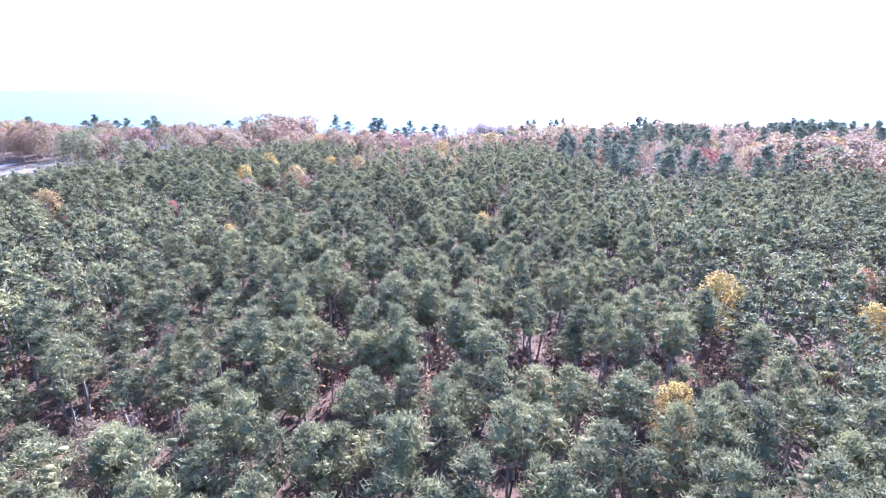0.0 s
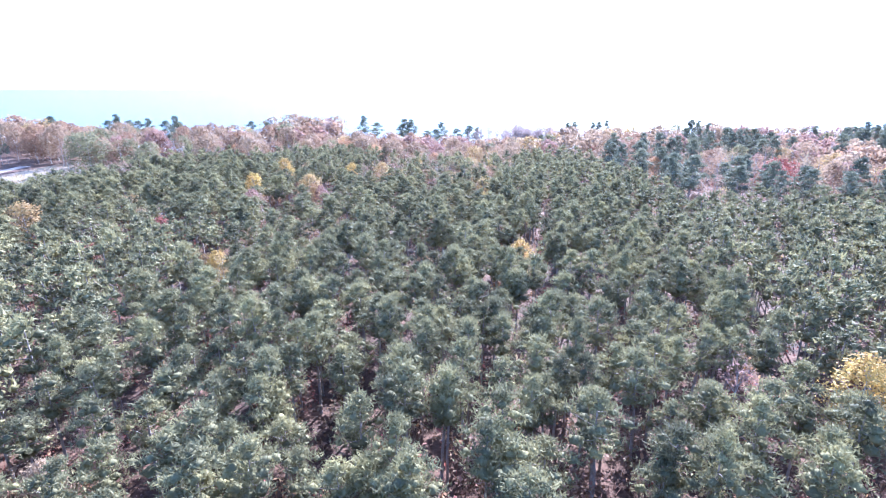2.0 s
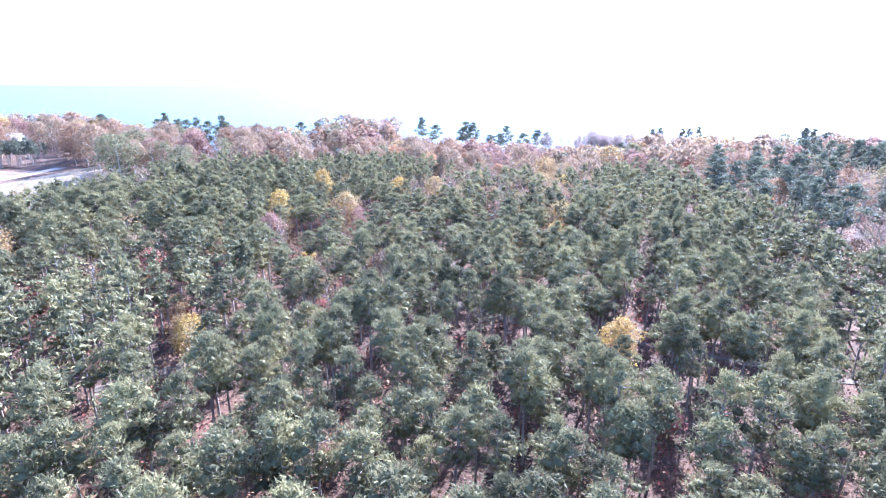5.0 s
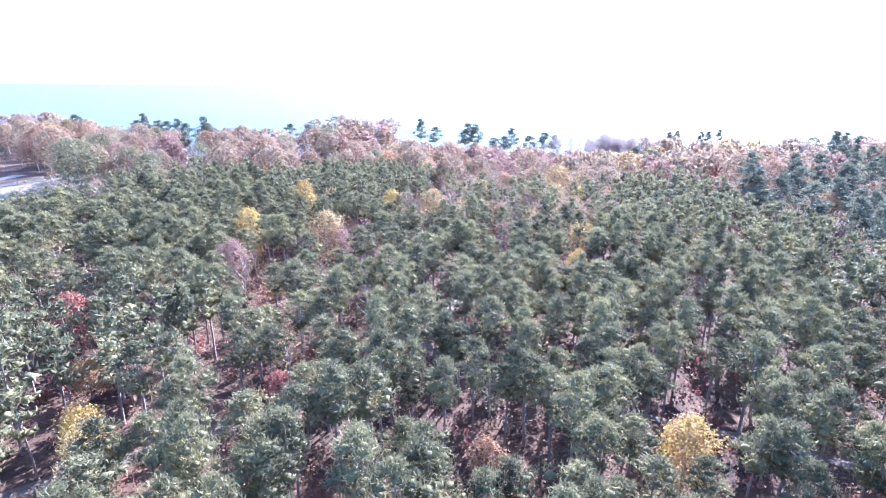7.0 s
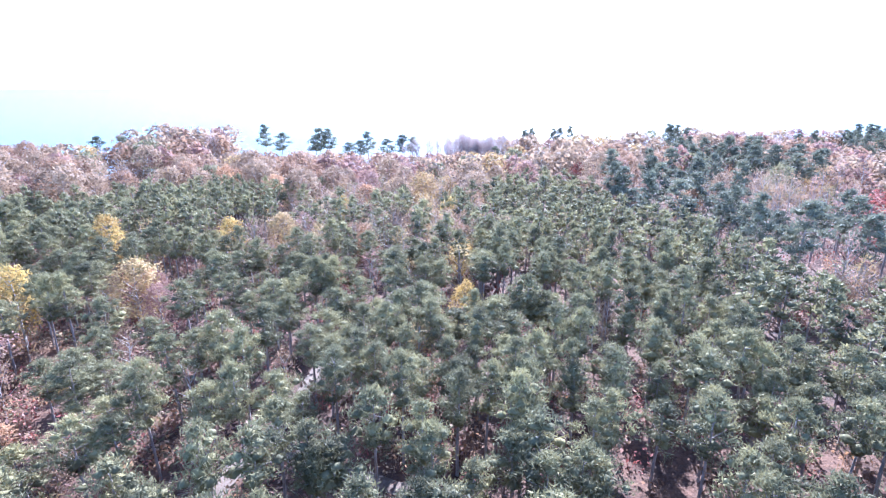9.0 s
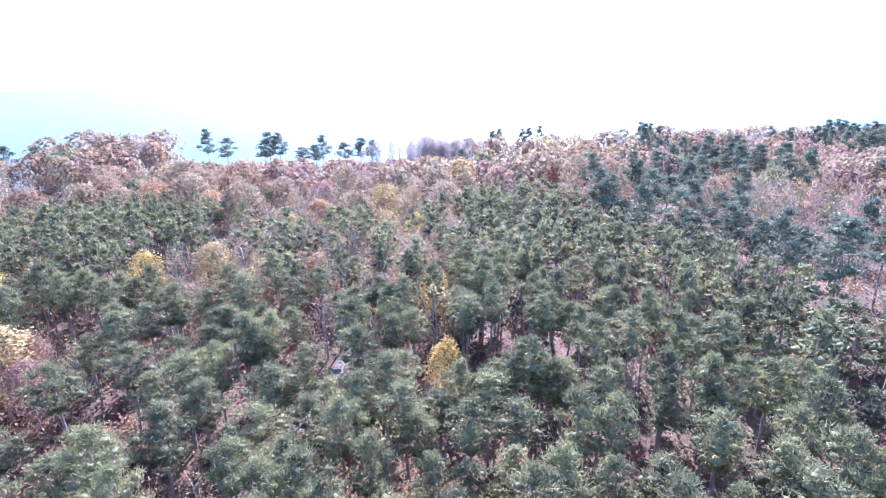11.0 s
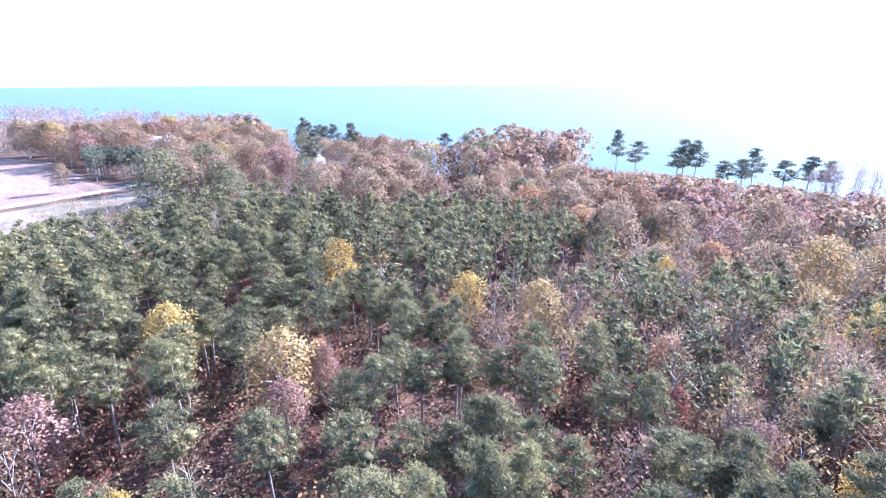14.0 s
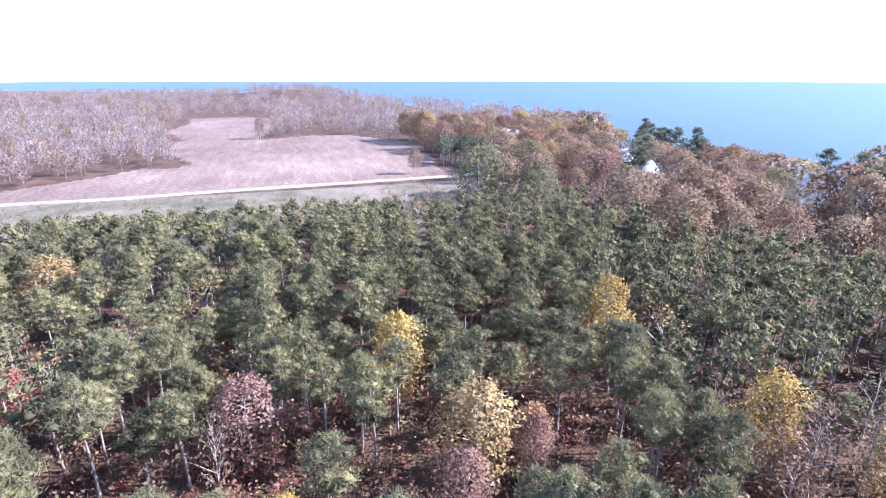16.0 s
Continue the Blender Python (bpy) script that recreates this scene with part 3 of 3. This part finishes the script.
for n in range(150):
    x, y = rng.uniform(-46, 24), rng.uniform(212, 285)
    size, turn, kind_ = rng.random(3)
    if near_line(x, y, TRAIL) > 2:
        fill.append((x, y, height(x, y), turn * 6.28, 0.8 + 0.4 * size, 0.55 + 0.4 * size, 7 + int(kind_ * 6)))
for n in range(170):
    x, y = rng.uniform(42, 150), rng.uniform(182, 300)
    size, turn, kind_ = rng.random(3)
    if not inside(x, y, PINE_EDGE):
        fill.append((x, y, height(x, y), turn * 6.28, 0.8 + 0.4 * size, 0.45 + 0.4 * size, 7 + int(kind_ * 6)))
for n, (x, y, z, turn, wide, tall, k) in enumerate(singles):
    tree_thing("pine_tree", *near_meshes[k], x, y, turn, wide, tall, "slender planted pine with bare trunk and grey-green crown", "pine tree", "planted pines")
strewn("pine_plantation", [[(w, PINE_BARK), (c, NEEDLES)] for w, c in NEAR] + [[(w, PINE_BARK), (c, NEEDLES)] for w, c in FAR], rest,
       "dense planted pines with grey-green needle crowns", "pine trees")

# ---- autumn trees standing among the pines ----
FULL = [broadleaf_shape(70 + i, 12.0, 2.9, 2300, 0.185, 90, 0.2, 9, True, 0.3) for i in range(3)]
BROAD = [broadleaf_shape(75 + i, 12.0, 4.3, 1900, 0.27, 30, 0.18, 5, True, 0.34) for i in range(3)]
SPARSE = [broadleaf_shape(80 + i, 12.0, 2.9, 190, 0.24, 130, 0.16, 11, False) for i in range(3)]
BARE = [broadleaf_shape(90 + i, 12.0, 2.5, 0, 0.2, 330, 0.2, 11, False) for i in range(3)]
BROAD_FAR = [broadleaf_shape(78 + i, 12.0, 4.4, 340, 0.6, 10, 0.2, 3, True, 0.34) for i in range(3)]
full_wood = [mesh("leafy_trunk", *w, [PALE_BARK]) for w, c in FULL]
full_crown = {(i, k): mesh("leafy_crown", *FULL[i][1], [m]) for i in range(3) for k, m in LEAVES.items()}
broad_wood = [mesh("broad_trunk", *w, [PALE_BARK]) for w, c in BROAD]
broad_crown = {(i, k): mesh("broad_crown", *BROAD[i][1], [m]) for i in range(3) for k, m in LEAVES.items()}
sparse_wood = [mesh("thin_trunk", *w, [PALE_BARK]) for w, c in SPARSE]
sparse_crown = {(i, k): mesh("thin_crown", *SPARSE[i][1], [m]) for i in range(3) for k, m in LEAVES.items()}
SAY = {"yellow": "bright yellow autumn tree standing among the pines", "gold": "golden tan autumn tree with a pale trunk", "pink": "faded pink autumn tree among the pines",
       "orange": "orange autumn tree among the pines", "red": "dull red autumn tree among the pines", "russet": "broad russet brown autumn tree", "tan": "broad oak with dry tan leaves",
       "olive": "olive and yellow autumn tree at the wood's edge"}
for key, rows_ in AUTUMN.items():
    for n, (x, y, top) in enumerate(rows_):
        tall = (top - height(x, y)) / 12.0
        wide = max(0.6, tall) * rng.uniform(0.9, 1.1) * (1.3 if key in ("gold", "russet") else 1.08)
        k = n % 3
        wood_me, crown_me = (sparse_wood[k], sparse_crown[k, key]) if key in ("pink", "gold") and n % 2 else (full_wood[k], full_crown[k, key])
        tree_thing("autumn_tree", wood_me, crown_me, x, y, rng.uniform(0, 6.28), wide, tall, SAY[key], "tree", "autumn trees among the pines")

# ---- the mixed wood along the shore and to the east ----
SHORE_PINES = [(-79, 393, 21), (-71, 396, 17.5), (-49, 383, 19.5), (-45, 386, 19), (-52, 388, 16), (-35, 388, 12), (-25, 389, 17.5), (-15, 396, 15), (-7, 399, 17), (-1, 397, 15), (-29, 393, 14)]
for n, (x, y, tall) in enumerate(SHORE_PINES):
    tree_thing("shore_pine", *tall_meshes[n % 3], x, y, n * 1.7, 1.2 + 0.15 * (n % 3), tall / 20, "tall dark pine standing open on the lake shore", "pine tree", "pines on the shore")

for n, (x, y) in enumerate(((-211, 343), (-204, 336), (-219, 350), (-196, 349), (-226, 340), (-250, 326), (-262, 352), (-137, 352), (-128, 346), (-120, 356), (-158, 288), (-172, 322))):
    tree_thing("tall_pine", *tall_meshes[n % 3], x, min(y, shore(x) - 7), n * 2.1, 1.15, 0.88 + 0.03 * (n % 4), "tall dark pine rising above the autumn wood", "pine tree", "tall pines in the mixed wood")

HOUSES = [(-286, 299, 20), (-172, 300, -35), (-222, 326, 10), (-34, 381, 8)]
LANES = [[(-286, 299), (-228, 272)], [(-172, 300), (-140, 275)], [(-222, 326), (-186, 300)]]
belt_far, belt_count, tall_count = fill, 0, 0
step = 9.2
for j in range(int(180 / step), int(412 / step)):
    for i in range(int(-330 / step), int(290 / step)):
        x, y = i * step + rng.normal(0, 1.9), j * step + rng.normal(0, 1.9)
        chance, size, turn, wide, kind_ = rng.random(5)
        if inside(x, y, PINE_EDGE) or y > shore(x) - 3 or inside(x, y, FIELD_EDGE) or near_line(x, y, ROAD) < 6:
            continue
        if x < -132 and (y < 229 or x < -166 and x > -222 and y < 236 + (-166 - x) * 0.45):
            continue
        if ((x + 55) / 46) ** 2 + ((y - 386) / 20) ** 2 < 1 or any(math.hypot(x - a, y - b) < 9 for a, b, _ in HOUSES) or math.hypot(x + 153, y - 371) < 6 or math.hypot((x + 234) / 25, (y - 252) / 16) < 1 or any(near_line(x, y, lane) < 6.8 for lane in LANES):
            continue
        if x > 40 and y < 182:
            continue
        east = smooth((x - 35) / 40)
        centre = smooth((x + 45) / 25) * (1 - east)
        tone = 0.6 * noise.noise((x * 0.03, y * 0.03, 8.3)) + 0.85 * (kind_ - 0.5)
        tall_pine = noise.noise((x * 0.02, y * 0.02, 1.7)) + 0.5 * (size - 0.5) > (0.4 - 0.24 * east)
        if chance < (0.1 + 0.12 * centre if y < 345 else 0.0):
            continue
        top = 12.5 + 5.0 * size + 2.0 * smooth((y - 330) / 40) + 2.2 * smooth(1.6 - math.hypot((x + 104) / 28, (y - 372) / 30)) - 2.5 * (chance > 0.75) + 1.5 * noise.noise((x * 0.015, y * 0.015, 5.0)) - 4.0 * centre * smooth((330 - y) / 60)
        open_shore = smooth((x + 92) / 14) * smooth((46 - x) / 10)
        top = min(top, top + (2.0 + 1.5 * size + 41.6 - 41.5 * (y - 145) / 243 - height(x, y) - top) * open_shore)
        if x > 30:
            top -= 2.2 * smooth((y - 300) / 60) * (1 - 0.8 * smooth(1.4 - math.hypot((x - 62) / 16, (y - 392) / 22)))
        if top < 3.5 or 13 < x < 46 and y > 374:
            continue
        key = "russet" if tone > 0.2 else "tan" if tone > -0.02 else "pink" if tone > -0.12 else "tan" if tone > -0.2 else "orange" if tone > -0.22 and x > -150 else "olive" if tone > -0.28 else "gold" if kind_ < 0.1 else "red" if kind_ < 0.11 else "tan"
        if tall_pine and x > 25 or math.hypot((x + 212) / 16, (y - 343) / 14) < 1 and kind_ > 0.35 or math.hypot((x + 258) / 14, (y - 345) / 10) < 1 and kind_ > 0.5:
            if tall_count < 170 and y < 330:
                tall_count += 1
                tree_thing("tall_pine", *tall_meshes[int(kind_ * 3)], x, y, turn * 6.28, 0.85 + 0.3 * wide, (top + 3) / 20, "tall natural pine with a long bare trunk", "pine tree", "tall pines in the mixed wood")
            else:
                belt_far.append((x, y, height(x, y), turn * 6.28, 0.85 + 0.3 * wide, (top + 3) / 20, 0))
        elif belt_count < 280 and (y < 300 or x < -60) and x < 140:
            belt_count += 1
            k = int(kind_ * 3)
            pick = (sparse_wood[k], sparse_crown[k, key]) if chance > 0.8 - 0.45 * east else (broad_wood[k], broad_crown[k, key])
            tree_thing("broadleaf_tree", *pick, x, y, turn * 6.28, (0.9 + 0.45 * wide) * top / 13.5, top / 12.0, SAY[key].replace("among the pines", "in the mixed wood").replace("standing ", ""), "tree", "trees of the mixed wood")
        else:
            belt_far.append((x, y, height(x, y), turn * 6.28, (0.9 + 0.45 * wide) * top / 13.5, top / 12.0, {"tan": 1, "russet": 2, "pink": 3, "olive": 4, "gold": 5, "orange": 2, "red": 3}[key] if chance > 0.12 else 6))
strewn("mixed_wood", [[(TALL[0][0], PINE_BARK), (TALL[0][1], DARK_NEEDLES)]] + [[(BROAD_FAR[k % 3][0], PALE_BARK), (BROAD_FAR[k % 3][1], LEAVES[key])] for k, key in enumerate(("tan", "russet", "pink", "olive", "gold"))]
       + [[(BARE[0][0], PALE_BARK), (BARE[0][1], TWIGS)]] + [[(SPARSE[k % 3][0], PALE_BARK), (SPARSE[k % 3][1], LEAVES[key])] for k, key in enumerate(("pink", "tan", "russet", "gold", "olive", "tan"))], belt_far, "autumn wood of russet, tan and bare trees with dark pines", "woods")

# ---- far bare woods beyond the field ----
TWIG_BARK = rough_surface("dull_grey_bark", [(0.25, (0.1, 0.076, 0.068)), (0.55, (0.17, 0.132, 0.12)), (0.8, (0.26, 0.21, 0.19))], 1.0, 12.0)
FAR_BARE = [broadleaf_shape(110 + i, 12.0, 3.6, 30, 0.36, 115, 0.2, 3, False, 0.34, 3.8) for i in range(3)]
far_rows = []
step = 8.6
for j in range(int(-420 / step), int(400 / step)):
    for i in range(int(-1250 / step), int(-205 / step)):
        x, y = i * step + rng.normal(0, 2.4), j * step + rng.normal(0, 2.4)
        chance, size, turn, wide, kind_ = rng.random(5)
        if inside(x, y, FIELD_EDGE) or y > shore(x) - 4 or (x > -330 and y > 236) or (x > -216 and y < 262):
            continue
        away = math.hypot(x, y - 170)
        if y < -60 and away < 350 or y < 160 - 0.75 * away:
            continue
        if chance < 0.1 + 0.74 * smooth((away - 280) / 330):
            continue
        top = 8.5 + 5.5 * size + 2.5 * noise.noise((x * 0.01, y * 0.01, 2.0)) + 2.0 * smooth((y - 150) / 120)
        far_rows.append((x, y, height(x, y), turn * 6.28, (0.8 + 0.4 * wide) * (1 + 0.7 * smooth((away - 300) / 300)), top / 12, int(kind_ * 3) if kind_ < 0.82 else 3))
strewn("bare_woods", [[(FAR_BARE[k][0], TWIG_BARK), (FAR_BARE[k][1], TWIGS)] for k in range(3)] + [[(FAR_BARE[0][0], TWIG_BARK), (FAR_BARE[1][1], LEAVES["tan"])]], far_rows,
       "pinkish grey woods of bare trees beyond the field", "woods")

# ---- undergrowth ----
BUSH = [bush_shape(120 + i, 1.5, 2.6, 24, 0.24, 7) for i in range(3)]
rows_ = []
for n in range(7900):
    if n < 2600:
        x, y = rng.uniform(-120, 150), rng.uniform(30, 300)
    elif n < 5600:
        x, y = rng.uniform(-95, 45), rng.uniform(55, 262)
    elif n < 6900:
        x, y = rng.uniform(-100, 0), rng.uniform(148, 225)
    else:
        x, y = rng.uniform(38, 110), rng.uniform(176, 280)
    size, kind_ = rng.random(2)
    if y > 182 and x > 66 and n % 2 or near_line(x, y, TRAIL) < 2.4 or near_line(x, y, SPUR) < 2.0:
        continue
    rows_.append((x, y, height(x, y), kind_ * 40, 0.6 + 0.8 * size, 0.5 + 1.5 * size * kind_, int(rng.random() ** 1.3 * 6)))
strewn("undergrowth", [[(BUSH[k % 3], LEAVES[key])] for k, key in enumerate(("russet", "pink", "red", "tan", "orange", "olive"))], rows_, "russet and tan bushes under the pines", "bushes")
rows_ = []
for n in range(620):
    x, y = rng.uniform(-188, -139), rng.uniform(60, 255)
    size, kind_ = rng.random(2)
    rows_.append((x, y, height(x, y), kind_ * 40, 0.4 + 0.8 * size, 0.25 + 0.75 * size * kind_, int(kind_ * 2)))
for n in range(14):
    u = n / 13
    rows_.append((-186.5 + rng.normal(0, 0.6), 100 + 75 * u + rng.normal(0, 2), 6.0, n, 0.6, 0.6, 2))
strewn("verge_bushes", [[(BUSH[0], LEAVES["olive"])], [(BUSH[1], LEAVES["tan"])], [(BUSH[2], DARK_NEEDLES)]], rows_, "low scrubby bushes on the grass strip", "bushes")
rows_ = []
for n in range(70):
    a, b = rng.uniform(-1, 1, 2)
    x, y = -234 + 15 * a + 4 * b, 252 + 9 * b - 4 * a
    rows_.append((x, y, height(x, y), n * 1.3, 0.8, 0.75 + 0.2 * rng.random(), n % 4))
strewn("pine_stand", [[(w, PINE_BARK), (c, DARK_NEEDLES)] for w, c in FAR], rows_, "small dark stand of young pines at the field's corner", "pine trees")
# trees standing out in the field and along the road
for x, y, tall, wide, key in ((-209.5, 224, 9.5, 0.95, "tan"), (-352, 166, 12, 1.2, "tan")):
    tree_thing("field_tree", full_wood[0], full_crown[0, key], x, y, 1.0, wide, tall / 12, "lone tan autumn tree at the edge of the field", "tree")
lone = new("bare_tree")
lone.matrix_world = Matrix.LocRotScale((-153, 371, height(-153, 371)), Euler((0, 0, 0.4)), (1.1, 1.1, 1.5))
part("trunk", mesh("bare_trunk", *BARE[1][0], [PALE_BARK]), lone)
part("crown", mesh("bare_crown", *BARE[1][1], [TWIGS]), lone)
tagged(lone, "bare leafless tree standing against the lake", "tree")


# ---- houses ----
def block(v0, v1):
    (x0, y0, z0), (x1, y1, z1) = v0, v1
    v = [(x, y, z) for z in (z0, z1) for y in (y0, y1) for x in (x0, x1)]
    return v, [(0, 2, 3, 1), (4, 5, 7, 6), (0, 1, 5, 4), (1, 3, 7, 5), (3, 2, 6, 7), (2, 0, 4, 6)]


def house(x, y, turn, wide, deep, wall_h, roof_h, roof_mat, label):
    base = new("house")
    base.matrix_world = pose(x, y, height(x, y) - 0.1, 0, 0, turn)
    w, d = wide / 2, deep / 2
    v = [(-w, -d, 0), (w, -d, 0), (w, d, 0), (-w, d, 0), (-w, -d, wall_h), (w, -d, wall_h), (w, d, wall_h), (-w, d, wall_h), (-w, 0, wall_h + roof_h), (w, 0, wall_h + roof_h)]
    bm = bmesh.new()
    bv = [bm.verts.new(p) for p in v]
    for f in ((0, 1, 5, 4), (2, 3, 7, 6), (1, 2, 6, 9, 5), (3, 0, 4, 8, 7), (3, 2, 1, 0)):
        bm.faces.new([bv[k] for k in f])
    me = bpy.data.meshes.new("house_walls")
    bm.to_mesh(me)
    me.materials.append(WHITE_WALL)
    part("wall", me, base, "white siding walls")
    o, th = 0.5, 0.18
    slope = roof_h / d
    for s in (-1, 1):
        e = s * (d + o)
        ze = wall_h - o * slope
        v = [(-w - o, e, ze + 0.03), (w + o, e, ze + 0.03), (w + o, 0, wall_h + roof_h + 0.03), (-w - o, 0, wall_h + roof_h + 0.03)]
        v += [(a, b, c + th) for a, b, c in v]
        part("roof", mesh("roof_slope", v, [(0, 1, 2, 3), (4, 7, 6, 5), (0, 4, 5, 1), (1, 5, 6, 2), (2, 6, 7, 3), (3, 7, 4, 0)], [roof_mat]), base)
    cv, cq = block((w * 0.3, -0.4, wall_h + roof_h * 0.6), (w * 0.3 + 0.7, 0.4, wall_h + roof_h + 0.9))
    part("chimney", mesh("chimney", cv, cq, [BRICK]), base)
    storeys = 2 if wall_h > 4 else 1
    for f in range(storeys):
        for s in (-1, 1):
            for k in range(4):
                cx = -w + wide * (k + 0.5) / 4
                if f == 0 and k == 1 and s == -1:
                    cv, cq = block((cx - 0.5, -d - 0.06, 0.15), (cx + 0.5, -d + 0.02, 2.2))
                    part("door", mesh("door", cv, cq, [WOOD]), base)
                    continue
                z = 0.95 + f * 2.8
                cv, cq = block((cx - 0.62, s * d - 0.05, z - 0.1), (cx + 0.62, s * d + 0.05, z + 1.5))
                win = part("window", mesh("window_frame", cv, cq, [WHITE_WALL]), base)
                cv, cq = block((cx - 0.5, s * d - 0.08, z), (cx + 0.5, s * d + 0.08, z + 1.4))
                part("pane", mesh("window_pane", cv, cq, [GLASS]), win)
    return tagged(base, label, "house")


house(-286, 299, 20, 14, 9, 5.6, 3.0, GREY_ROOF, "white two-storey house with a grey roof among trees")
house(-172, 300, -62, 12, 8, 3.2, 4.2, GREY_ROOF, "white gabled house with a grey roof")
house(-34, 381, 8, 9, 7, 3.0, 2.8, GREY_ROOF, "shaded grey-roofed house on the open lake shore")
house(-222, 326, 10, 9, 7, 3.0, 2.6, GREY_ROOF, "small white house half hidden by trees")


# ---- a pier on the lake ----
def pier(x, y, turn, long):
    base = new("pier")
    base.matrix_world = pose(x, y, LAKE, 0, 0, turn)
    for n in range(int(long / 0.5)):
        cv, cq = block((-1.0, n * 0.5 + 0.02, 1.0), (1.0, n * 0.5 + 0.46, 1.08))
        part("plank", mesh("plank", cv, cq, [WOOD]), base)
    for n in range(int(long / 4) + 1):
        for side in (-1, 1):
            shape = Shape()
            shape.tube([(side * 0.85, n * 4.0 + 0.25, -3.0), (side * 0.85, n * 4.0 + 0.25, 2.1)], [0.14, 0.12], 6)
            part("post", mesh("pier_post", *shape.arrays(), [WOOD]), base)
    return tagged(base, "weathered wooden pier standing in the lake", "pier")


pier(-430, 396, 0, 26)
pier(-404, 398, 4, 18)
